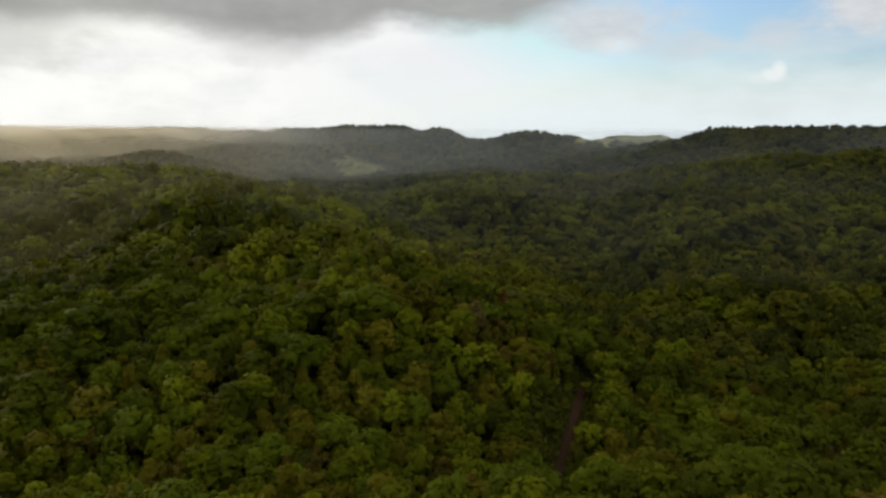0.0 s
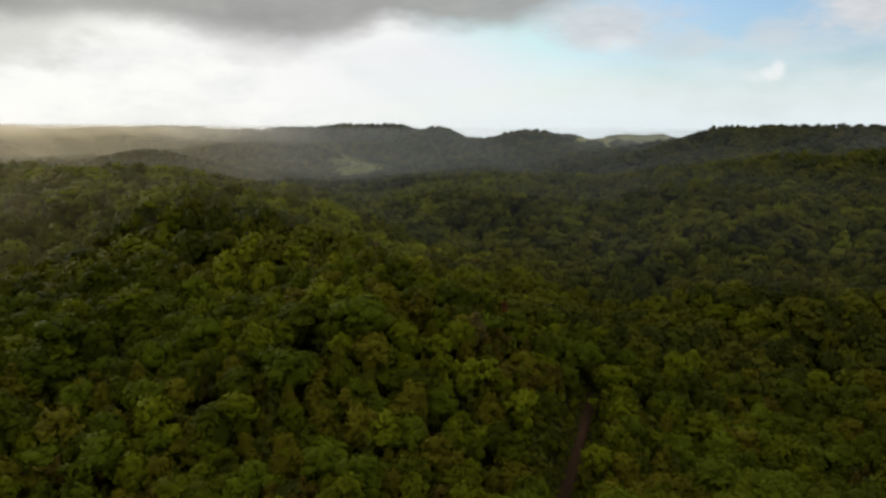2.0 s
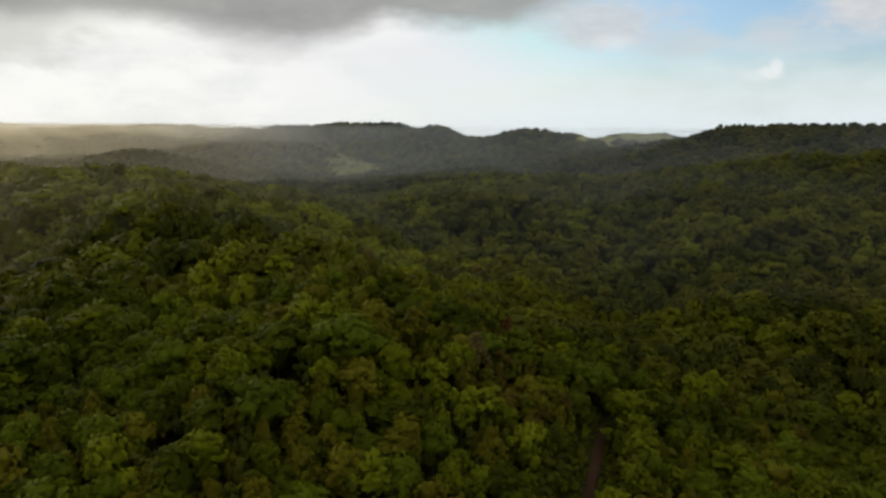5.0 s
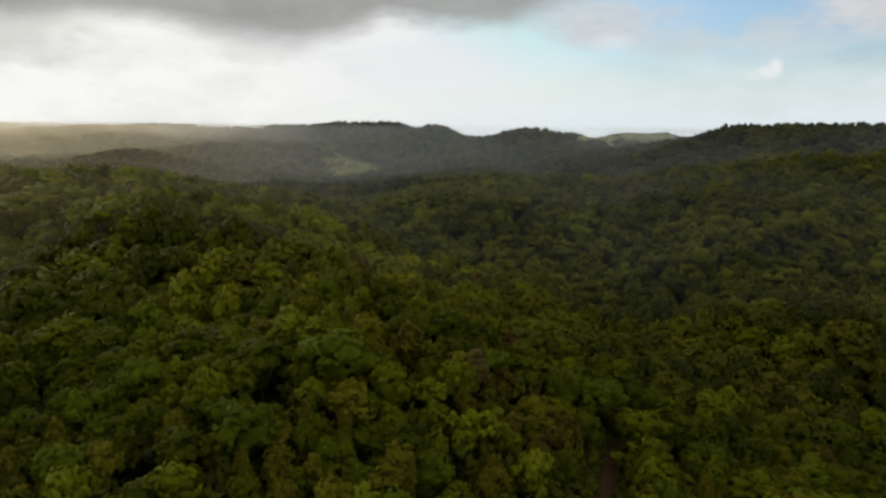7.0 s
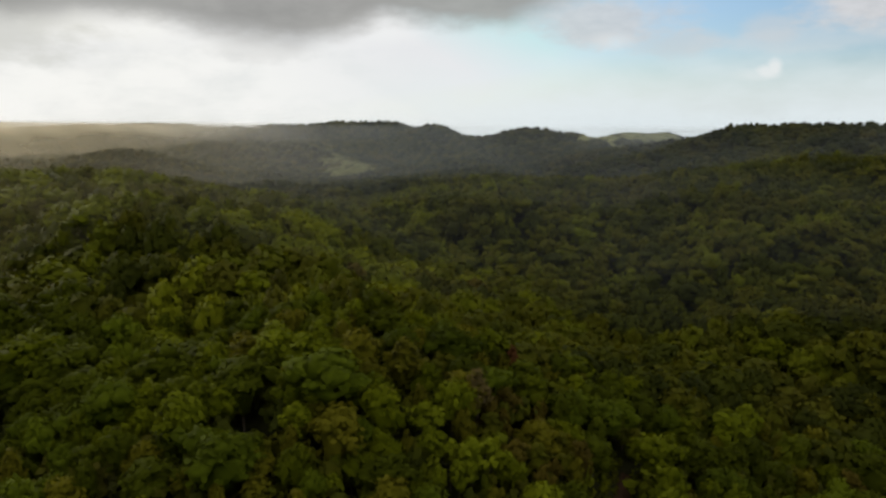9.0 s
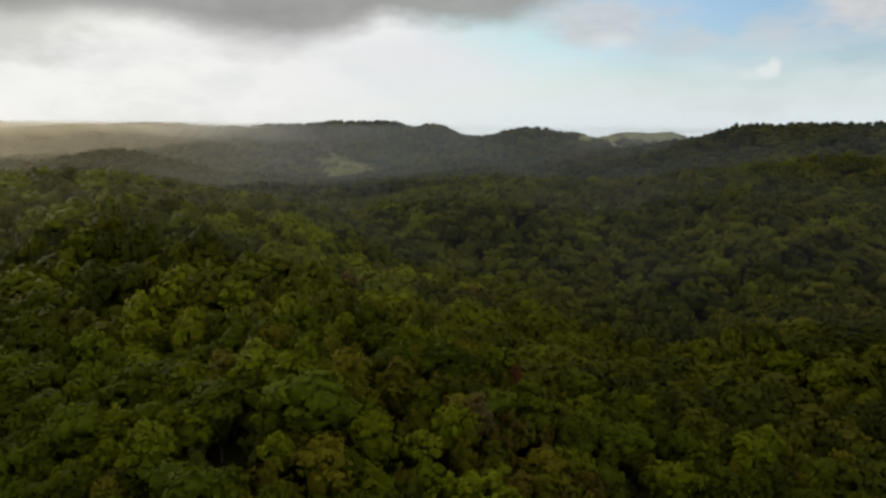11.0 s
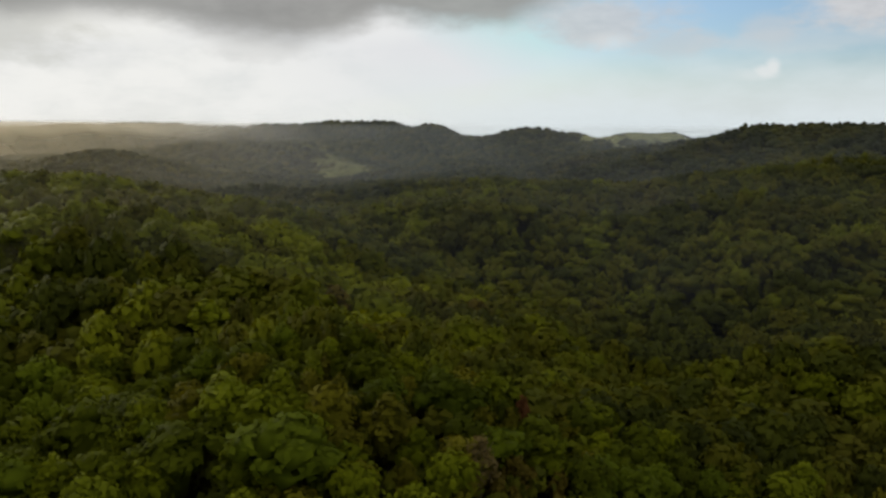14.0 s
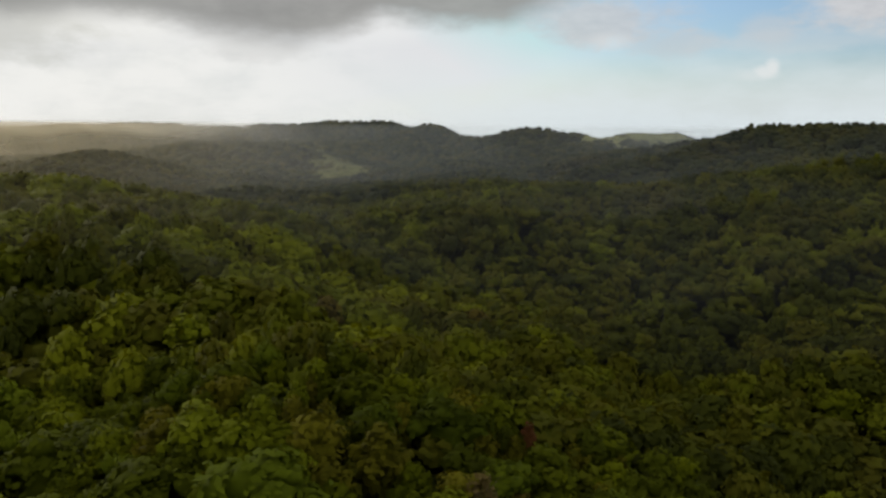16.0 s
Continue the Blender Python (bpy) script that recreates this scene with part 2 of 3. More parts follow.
def plain_material(name, dark, light, scale, rough=0.9, bump=0.3):
    m, g = material(name)
    pos = g.node("ShaderNodeNewGeometry").outputs["Position"]
    n1, n2 = g.noise(pos, scale, 5.0, 0.6), g.noise(pos, scale * 0.07, 3.0)
    f = g.math("ADD", g.math("MULTIPLY", n1, 0.6), g.math("MULTIPLY", n2, 0.4))
    b = g.node("ShaderNodeBump", Height=n1, Strength=bump)
    p = g.node("ShaderNodeBsdfPrincipled", Base_Color=g.ramp(f, [(0.3, dark), (0.7, light)]), Roughness=rough, Normal=b.outputs[0])
    p.inputs["Specular IOR Level"].default_value = 0.04
    g.t.links.new(p.outputs[0], g.node("ShaderNodeOutputMaterial").inputs[0])
    return m


LEAF = {
    "green": leaf_material("leaf_green", [(0.0295, 0.03534, 0.001368), (0.06961, 0.08094, 0.002508), (0.125, 0.1391, 0.00456)]),
    "dark": leaf_material("leaf_dark", [(0.02242, 0.02736, 0.00171), (0.04602, 0.05472, 0.002622), (0.07787, 0.0912, 0.00456)]),
    "lime": leaf_material("leaf_lime", [(0.0530, 0.0625, 0.0023), (0.0990, 0.1140, 0.0044), (0.165, 0.181, 0.0087)]),
    "olive": leaf_material("leaf_olive", [(0.04017, 0.03837, 0.002508), (0.0825, 0.07562, 0.004902), (0.1303, 0.1174, 0.008664)]),
    "fresh": leaf_material("leaf_fresh", [(0.027, 0.035, 0.002), (0.063, 0.080, 0.004), (0.111, 0.136, 0.007)]),
    "russet": leaf_material("leaf_russet", [(0.050, 0.020, 0.007), (0.090, 0.038, 0.013), (0.130, 0.058, 0.020)]),
    "straw": leaf_material("leaf_straw", [(0.055, 0.040, 0.012), (0.100, 0.074, 0.024), (0.150, 0.112, 0.040)]),
    "rust": leaf_material("leaf_rust", [(0.03037, 0.02307, 0.003648), (0.06626, 0.05116, 0.006384), (0.1058, 0.08427, 0.01094)]),
}
FOREST = leaf_material("leaf_forest", [(0.0160, 0.0186, 0.0030), (0.0285, 0.0333, 0.0039), (0.0420, 0.0474, 0.0042), (0.0585, 0.0565, 0.0042), (0.0700, 0.0804, 0.0043), (0.112, 0.121, 0.0051)], own="tint")
# far copy of the forest leaf, cloud shade and haze put into its tones
SHADED_SLOPES = leaf_material("leaf_shaded_slopes", [(0.01275, 0.01568, 0.006686), (0.02087, 0.02576, 0.009772), (0.0313, 0.03584, 0.0108), (0.04637, 0.04592, 0.0108), (0.06376, 0.06832, 0.009772)], own="tint")
GRASS = plain_material("grass", (0.026, 0.034, 0.010), (0.125, 0.122, 0.042), 0.11)
# brighter copy of the grass: sunlight on the hilltop put into its colour
SUNLIT_GRASS = plain_material("sunlit_grass", (0.042, 0.052, 0.016), (0.175, 0.172, 0.07), 0.10)
BARK = plain_material("bark", (0.045, 0.036, 0.026), (0.11, 0.092, 0.07), 3.0)
DEAD = plain_material("dead_wood", (0.07, 0.052, 0.030), (0.14, 0.105, 0.065), 2.5)
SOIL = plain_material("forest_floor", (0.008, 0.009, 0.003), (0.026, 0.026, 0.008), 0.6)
DIRT = plain_material("dirt", (0.019, 0.011, 0.006), (0.044, 0.024, 0.013), 0.9)


# ---- mesh helpers ----
def mesh_of(name, verts, tris, mat, tint=None, smooth=0, normals=None):
    """A mesh from arrays of points and triangles; the first `smooth` triangles are shaded smooth."""
    verts, tris = np.asarray(verts, np.float32), np.asarray(tris, np.int32)
    me = bpy.data.meshes.new(name)
    me.vertices.add(len(verts))
    me.vertices.foreach_set("co", verts.ravel())
    me.loops.add(tris.size)
    me.loops.foreach_set("vertex_index", tris.ravel())
    me.polygons.add(len(tris))
    me.polygons.foreach_set("loop_start", np.arange(0, tris.size, 3, dtype=np.int32))
    if tint is not None:
        me.attributes.new("tint", "FLOAT", "POINT").data.foreach_set("value", np.asarray(tint, np.float32))
    me.materials.append(mat)
    me.update(calc_edges=True)
    flags = np.zeros(len(tris), bool)
    flags[:smooth] = True
    me.polygons.foreach_set("use_smooth", flags)
    if normals is not None:
        me.normals_split_custom_set_from_vertices(np.asarray(normals, float).tolist())
    return me


def part(name, me, parent, label=""):
    ob = new(name, me)
    ob.parent = parent
    return tagged(ob, label)


def ball(level):
    bm = bmesh.new()
    bmesh.ops.create_icosphere(bm, subdivisions=level, radius=1.0)
    v = np.array([p.co[:] for p in bm.verts])
    f = np.array([[p.index for p in q.verts] for q in bm.faces])
    bm.free()
    return v, f


BALL = {k: ball(k) for k in (1, 2)}


def unit(v):
    return v / np.maximum(np.linalg.norm(v, axis=-1, keepdims=True), 1e-9)


def lobes_of(rng, radius, tall, count, size=0.36):
    """Billows of an uneven crown: one mass within, and cushions on a rough dome about it."""
    cs, rs = [(0, 0, tall * 0.38)], [(radius * 0.74, radius * 0.74, tall * 0.46)]
    stretch, lop = rng.uniform(0.82, 1.2), rng.uniform(0, math.tau)
    for k in range(count):
        turn = k * 2.39996 + rng.uniform(-0.7, 0.7)
        up = min(max((k + 0.5) / count + rng.uniform(-0.12, 0.12), 0.02), 1.0)
        out = radius * 0.74 * math.sin(up * 1.45) * rng.uniform(0.70, 1.32) * (1 + 0.22 * math.cos(turn - lop))
        r = radius * size * rng.uniform(0.62, 1.35)
        cs.append((out * math.cos(turn) * stretch, out * math.sin(turn) / stretch, tall * (0.40 + 0.40 * math.cos(up * 1.75)) + rng.uniform(-0.11, 0.11) * tall))
        rs.append((r, r * rng.uniform(0.75, 1.25), r * rng.uniform(0.6, 1.05)))
    return np.array(cs), np.array(rs)


def crown_mesh(rng, centres, radii, leaves, leaf, core=0.85, rough=0.19, level=2, ruffle=0.28):
    """A crown: a lumpy leaf mass to each billow, and leaf sprays standing off it."""
    vs, fs, ns, n = [], [], [], 0
    for k, (c, r) in enumerate(zip(centres, radii)):
        bv, bf = BALL[level if k == 0 else 1]
        lump = bv * (1 + rng.normal(0, rough, (len(bv), 1))) * r * core + c
        vs.append(lump)
        ns.append(unit(unit(bv / r) + rng.normal(0, ruffle, bv.shape)))
        fs.append(bf + n)
        n += len(bv)
    if leaves:
        area = (radii ** 2).sum(1) * np.where(np.arange(len(radii)) == 0, 0.5, 1.0)
        many = leaves * 4
        pick = rng.choice(len(centres), many, p=area / area.sum())
        d = unit(rng.normal(0, 1, (many, 3)) + (0, 0, 0.55))
        p = centres[pick] + d * radii[pick] * rng.uniform(0.82, 1.26, (many, 1))
        inside = np.zeros(len(p), bool)
        for c, r in zip(centres, radii):
            inside |= (((p - c) / (r * 0.82)) ** 2).sum(1) < 1
        keep = np.where(~inside)[0][:leaves]
        p, d = p[keep], d[keep]
        nrm = unit(d + rng.normal(0, 0.38, d.shape) + (0, 0, 0.2))
        t = unit(np.cross(nrm, rng.normal(0, 1, d.shape)))
        b = np.cross(nrm, t)
        s = leaf * rng.uniform(0.5, 1.4, (len(p), 1))
        q = np.stack([p - t * s * 0.5, p + b * s * 0.38 + nrm * s * 0.1, p + t * s * 0.6 - nrm * s * 0.08, p - b * s * 0.38 + nrm * s * 0.1], 1)
        i = n + 4 * np.arange(len(p))[:, None]
        vs.append(q.reshape(-1, 3))
        whole = unit(p - centres[0] + (0, 0, 0.3 * radii[0][2]))  # outward from the crown as a whole
        ns.append(np.repeat(unit(0.45 * d + 0.2 * nrm + 0.4 * whole), 4, axis=0))
        fs.append(np.concatenate([i + (0, 3, 1), i + (1, 3, 2)]))
    return np.concatenate(vs), np.concatenate(fs), np.concatenate(ns)


def tube(points, radii, sides=6):
    """A tapered limb along points."""
    pts = [Vector(p) for p in points]
    vs, fs = [], []
    for k, (p, r) in enumerate(zip(pts, radii)):
        ahead = (pts[min(k + 1, len(pts) - 1)] - pts[max(k - 1, 0)]).normalized()
        u = ahead.orthogonal().normalized()
        w = ahead.cross(u)
        for s in range(sides):
            a = s * math.tau / sides
            vs.append(p + (u * math.cos(a) + w * math.sin(a)) * r)
    for k in range(len(pts) - 1):
        for s in range(sides):
            a, b = k * sides + s, k * sides + (s + 1) % sides
            fs += [(a, b, b + sides), (a, b + sides, a + sides)]
    return np.array([v[:] for v in vs]), np.array(fs)


def trunk_mesh(rng, height, girth, centres, mat, twigs=0):
    """A tapered trunk that leans a little, with limbs up into the billows."""
    lean = rng.uniform(-0.5, 0.5, 2)
    stem = [(lean[0] * k * k, lean[1] * k * k, height * k - 0.3 * (k == 0)) for k in (0.0, 0.15, 0.5, 0.85, 1.0)]
    parts = [tube(stem, [girth * g for g in (1.5, 1.0, 0.8, 0.6, 0.35)], 6)]
    for c in centres:
        k = rng.uniform(0.5, 0.85)
        a = np.array((lean[0] * k * k, lean[1] * k * k, height * k))
        mid = a * 0.5 + np.array(c) * 0.5 + rng.uniform(-0.3, 0.3, 3)
        parts.append(tube([a, mid, c], [girth * 0.42, girth * 0.28, girth * 0.1], 4))
        for _ in range(twigs):
            tip = np.array(c) + rng.normal(0, 0.8, 3) + (0, 0, 0.5)
            parts.append(tube([mid, (mid + tip) / 2 + rng.uniform(-0.2, 0.2, 3), tip], [girth * 0.2, girth * 0.13, girth * 0.05], 4))
    vs, fs, n = [], [], 0
    for v, f in parts:
        vs.append(v)
        fs.append(f + n)
        n += len(v)
    f = np.concatenate(fs)
    return mesh_of("trunk", np.concatenate(vs), f, mat, smooth=len(f))


# ---- ground: one sheet to the horizon ----
def make_ground():
    k = np.linspace(-1, 1, 211)
    xs = 4600 * np.sinh(k * 5.2) / math.sinh(5.2)
    j = np.linspace(-0.62, 1, 231)
    ys = 160 + 4600 * np.sinh(j * 5.0) / math.sinh(5.0)
    X, Y = np.meshgrid(xs, ys)
    Z = ground_z(X, Y)
    n = len(xs)
    i = (np.arange(len(ys) - 1)[:, None] * n + np.arange(n - 1)).ravel()[:, None]
    tris = np.concatenate([i + (0, 1, n + 1), i + (0, n + 1, n)])
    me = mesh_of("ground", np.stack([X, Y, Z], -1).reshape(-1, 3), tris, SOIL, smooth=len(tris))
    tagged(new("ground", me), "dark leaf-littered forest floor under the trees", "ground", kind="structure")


make_ground()


def make_track():
    """A strip of bare earth, crowned a little, with worn uneven edges."""
    ys = np.arange(TRACK_Y[0], TRACK_Y[1], 0.9)
    across = np.linspace(-1, 1, 9)
    vs = []
    for y in ys:
        w = 1.02 + 0.5 * (float(waves(0, y, 5, 8)) - 0.5)
        c = float(track_x(y))
        for a in across:
            x = c + a * w
            vs.append((x, y, float(ground_z(x, y)) + 0.28 - 0.16 * a ** 4 - 0.07 * math.cos(a * math.tau * 0.9)))
    n = len(across)
    i = (np.arange(len(ys) - 1)[:, None] * n + np.arange(n - 1)).ravel()[:, None]
    tris = np.concatenate([i + (0, 1, n + 1), i + (0, n + 1, n)])
    me = mesh_of("road", np.array(vs), tris, DIRT, smooth=len(tris))
    tagged(new("road", me), "narrow brown dirt track in a gap between trees", "dirt track", kind="structure")


make_track()

# ---- pastures: open grass on the sunlit hill and on a far slope ----
def make_pasture(cx, cy, rx, ry, label, mat):
    xs, ys = np.arange(cx - rx * 2, cx + rx * 2, 2.5), np.arange(cy - ry * 2, cy + ry * 2, 2.5)
    X, Y = np.meshgrid(xs, ys)
    Z = ground_z(X, Y) + np.clip(pasture(X, Y) * 3, -0.6, 0.35) + 0.3 * waves(X, Y, 4, 33)
    n = len(xs)
    i = (np.arange(len(ys) - 1)[:, None] * n + np.arange(n - 1)).ravel()[:, None]
    tris = np.concatenate([i + (0, 1, n + 1), i + (0, n + 1, n)])
    keep = (pasture(X, Y).ravel()[tris] > -0.12).any(1)
    tris = tris[keep]
    used, inv = np.unique(tris, return_inverse=True)
    me = mesh_of("pasture", np.stack([X, Y, Z], -1).reshape(-1, 3)[used], inv.reshape(-1, 3), mat, smooth=len(tris))
    tagged(new("pasture", me), label, "pasture", kind="structure")


make_pasture(171, 728, 50, 35, "open green pasture on a hilltop, sunlight painted into its pale colour", SUNLIT_GRASS)
make_pasture(-92, 668, 46, 52, "pale grassy clearing on a wooded far slope", GRASS)

# ---- trees ----
rng = np.random.default_rng(11)
SPECIES = {
    # kind: leaves, crown radius, crown height, clear stem, billows, leaf spray, label
    "broadleaf_tree": ("green", 3.3, 6.2, 3.2, 17, 0.44, "green broadleaf tree with a dense uneven crown"),
    "spreading_tree": ("fresh", 4.0, 5.2, 4.2, 20, 0.46, "green spreading tree with a broad flat crown"),
    "evergreen_tree": ("dark", 3.0, 6.6, 2.9, 17, 0.40, "dark green evergreen tree with a tight billowing crown"),
    "yellow_green_tree": ("lime", 3.3, 5.6, 3.7, 16, 0.52, "bright yellow-green tree with a loose leafy crown"),
    "olive_green_tree": ("olive", 3.1, 6.4, 3.0, 16, 0.42, "dull olive-green tree with a rounded crown"),
    "slender_tree": ("olive", 2.3, 6.8, 2.8, 13, 0.40, "slender olive-green tree with a narrow upright crown"),
    "tufted_tree": ("lime", 3.0, 4.6, 4.8, 30, 0.52, "pale yellow-green tree with leaves in open tufts"),
    "russet_tree": ("russet", 1.1, 6.6, 3.4, 10, 0.36, "slender tree with dead red-brown leaves"),
    "rusty_tree": ("rust", 2.2, 5.4, 3.4, 12, 0.40, "rust-brown tree with thin withering leaves"),
}


def build_tree(kind, seed):
    leaf, radius, tall, stem, billows, spray, label = SPECIES[kind]
    r = np.random.default_rng(seed)
    c, s = lobes_of(r, radius, tall, billows, 0.19 if kind == "tufted_tree" else 0.36)
    if kind == "tufted_tree":
        s[0] = s[0] * 0.72
    c = c + (0, 0, stem)
    tree = tagged(new(kind), label, "tree", "trees of the forest")
    v, f, nr = crown_mesh(r, c, s, 370, spray * 1.48, 0.81, 0.24, ruffle=0.2)
    part("trunk", trunk_mesh(r, stem + tall * 0.4, 0.13, c[1::5], BARK), tree)
    part("crown", mesh_of("crown", v, f, LEAF[leaf], smooth=len(f), normals=nr), tree)
    return tree


# patches where one kind prevails: x, y, radius, kind
PATCHES = [
    (-45, 133, 5.0, "broadleaf_tree"), (-36, 132, 4.0, "broadleaf_tree"), (-21, 146, 5.0, "yellow_green_tree"),
    (2, 131, 5.0, "tufted_tree"), (-28, 84, 4.0, "yellow_green_tree"), (55, 100, 8.0, "evergreen_tree"),
    (8, 140, 3.5, "rusty_tree"), (12, 146, 4.0, "rusty_tree"), (13, 135, 4.0, "rusty_tree"), (13, 160, 2.5, "rusty_tree"), (-42, 96, 4.0, "rusty_tree"), (-22, 100, 3.0, "rusty_tree"),
    (3, 160, 4.5, "olive_green_tree"), (-30, 112, 5.0, "olive_green_tree"), (66, 112, 10.0, "evergreen_tree"), (73, 126, 5.0, "rusty_tree"), (82, 136, 9.0, "evergreen_tree"),
    (29, 78, 6.0, "evergreen_tree"), (41, 72, 5.0, "rusty_tree"), (38, 80, 4.5, "olive_green_tree"), (35, 89, 7.0, "evergreen_tree"), (52, 86, 5.0, "rusty_tree"),
    (45, 93, 7.0, "evergreen_tree"), (45, 84, 4.0, "olive_green_tree"), (52, 150, 6.0, "evergreen_tree"), (-34, 104, 4.0, "broadleaf_tree"),
]


def kind_at(x, y, r):
    for px, py, pr, kind in PATCHES:
        if (x - px) ** 2 + (y - py) ** 2 < pr * pr:
            return kind
    # light and shade put into the choice of kind: paler near, darker beyond
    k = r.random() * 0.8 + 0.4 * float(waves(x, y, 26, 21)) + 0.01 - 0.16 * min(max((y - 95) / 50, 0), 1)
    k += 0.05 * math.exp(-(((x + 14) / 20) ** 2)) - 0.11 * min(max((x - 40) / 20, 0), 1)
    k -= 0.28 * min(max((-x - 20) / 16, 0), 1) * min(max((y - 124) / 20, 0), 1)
    for most, kind in ((0.24, "evergreen_tree"), (0.42, "broadleaf_tree"), (0.58, "spreading_tree"), (0.74, "olive_green_tree"),
                       (0.86, "slender_tree"), (0.92, "yellow_green_tree"), (0.965, "tufted_tree")):
        if k < most:
            return kind
    return "rusty_tree"


# large or brightly coloured trees that stand out: x, y, kind, size
MARKED = [
    (24.5, 118, "tufted_tree", 0.96), (27.8, 125, "tufted_tree", 1.1), (31, 133, "tufted_tree", 1.2), (33, 140, "yellow_green_tree", 0.96),
    (-47.5, 135, "spreading_tree", 1.1), (-35, 131, "yellow_green_tree", 1.2), (-34, 114, "broadleaf_tree", 1.15), (-47, 113, "yellow_green_tree", 0.96),
    (-22, 145, "tufted_tree", 1.4), (-28, 160, "broadleaf_tree", 1.2), (0.5, 156, "spreading_tree", 1.3), (3.5, 130.5, "tufted_tree", 1.1),
    (12, 127, "yellow_green_tree", 1), (-9, 135.5, "broadleaf_tree", 1.1), (-22.5, 137, "broadleaf_tree", 0.96), (-13.5, 146, "olive_green_tree", 1.1),
    (49, 162, "yellow_green_tree", 1.3), (55, 168, "yellow_green_tree", 0.96), (84, 169, "yellow_green_tree", 1.2), (73, 198.5, "broadleaf_tree", 1.2),
    (-40, 189, "yellow_green_tree", 1.1), (-38, 175.5, "tufted_tree", 1.3), (-57, 325, "yellow_green_tree", 1.4), (44, 284, "yellow_green_tree", 1.2),
]
# withering trees among the green ones
BROWN = [(19, 138, "rusty_tree", 0.96), (68, 156, "rusty_tree", 1.1), (-22, 201, "rusty_tree", 1.5), (7, 227, "rusty_tree", 1.7), (11.3, 160, "russet_tree", 1), (-53, 102, "rusty_tree", 0.96)]


def scatter(r, y0, y1, gap, side, loose=0.42):
    """Jittered stand of trees inside the fan of land that lies ahead."""
    out, row, y = [], 0, y0
    while y < y1:
        xs = np.arange(-0.645 * (y + 4) - side, 0.61 * (y + 4) + side, gap) + (gap / 2 if row % 2 else 0)
        out.append(np.stack([xs, np.full(len(xs), y)], 1) + r.uniform(-loose, loose, (len(xs), 2)) * gap)
        y += gap * 0.88
        row += 1
    out = np.concatenate(out)
    for x, y, _, size in MARKED + BROWN:
        out = out[(np.hypot(out[:, 0] - x, out[:, 1] - y) > 2.6 * size) | (y0 < 100)]
    return out[(pasture(out[:, 0], out[:, 1]) < -0.05 + 0.3 * (r.random(len(out)) - 0.5)) | (r.random(len(out)) < np.where(out[:, 0] < 0, 0.48, 0.2))]


GAPS = [(-0.5, 137.5, 2.6), (4.2, 142.5, 1.4), (-27, 133.5, 3.9), (-1.5, 149.5, 3.7), (-39.5, 117.5, 4.3), (31, 151, 3.4), (35.5, 155, 3.6), (74, 158, 2.6), (-47, 152, 3.0), (38, 146, 2.6)]  # dark holes in the canopy: x, y, radius


def off_track(p, wide):
    free = np.ones(len(p), bool)
    for x, y, gap in GAPS:
        free &= np.hypot(p[:, 0] - x, p[:, 1] - y) > gap
    on = (np.abs(p[:, 0] - track_x(p[:, 1])) < wide) & (p[:, 1] > TRACK_Y[0] + 14) & (p[:, 1] < TRACK_Y[1] - 1)
    # trees left out along the camera's line of sight to the track
    sight_lane = (np.abs(p[:, 0] - 0.155 * p[:, 1]) < wide * 0.55) & (p[:, 1] > TRACK_Y[0] + 2) & (p[:, 1] <= TRACK_Y[0] + 14)
    return free & ~on & ~sight_lane


NEAR_END = 170.0
sources = {}
spots = scatter(rng, 62.0, NEAR_END, 4.25, 6.0)
spots = spots[off_track(spots, 4.1)]


def plant(x, y, kind, size, high):
    key = (kind, int(rng.integers(6)))
    m = Matrix.LocRotScale((x, y, float(ground_z(x, y)) - 0.1), Euler((rng.normal(0, 0.05), rng.normal(0, 0.05), rng.uniform(0, math.tau))), (size, size * rng.uniform(0.85, 1.15), high))
    if key not in sources:
        sources[key] = build_tree(kind, 100 + len(sources))
        sources[key].matrix_basis = m
    else:
        src = sources[key]
        copy_thing(src, m @ Matrix.Diagonal((1 / src.scale[0], 1 / src.scale[1], 1 / src.scale[2], 1)))


clear = np.ones(len(spots), bool)
for x, y, kind, size in MARKED + BROWN:
    clear &= np.hypot(spots[:, 0] - x, spots[:, 1] - y) > 2.6 * size
    plant(x, y, kind, size, 1.0 + 0.12 * size)
for x, y in spots[clear]:
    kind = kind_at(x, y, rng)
    size = rng.choice((0.55, 0.7, 0.85, 1.0, 1.2, 1.5), p=(0.20, 0.27, 0.25, 0.16, 0.08, 0.04)) * rng.uniform(0.9, 1.1)
    plant(x, y, kind, size, (0.62 + 0.36 * size) * rng.uniform(0.85, 1.15))


def make_dead_tree(x, y):
    """A dead standing tree, its bare limbs hung with dry brown creepers."""
    r = np.random.default_rng(77)
    c, s = lobes_of(r, 1.9, 4.6, 9)
    c = c + (0, 0, 5.2)
    tree = tagged(new("dead_tree"), "dead pale-brown tree hung with dry creepers", "tree", "trees of the forest")
    part("trunk", trunk_mesh(r, 9.0, 0.22, c, DEAD, twigs=3), tree)
    v, f, _ = crown_mesh(r, c - (0, 0, 0.9), s * (0.85, 0.85, 1.5), 620, 0.46, 0.5)
    part("creepers", mesh_of("creepers", v, f[-1200:], LEAF["straw"]), tree, "dry brown hanging creepers")["kind"] = "stuff"
    tree.matrix_basis = pose(x, y, float(ground_z(x, y)) - 0.1) @ Matrix.Diagonal((1.15, 1.15, 1.2, 1))


make_dead_tree(4.2, 142.5)


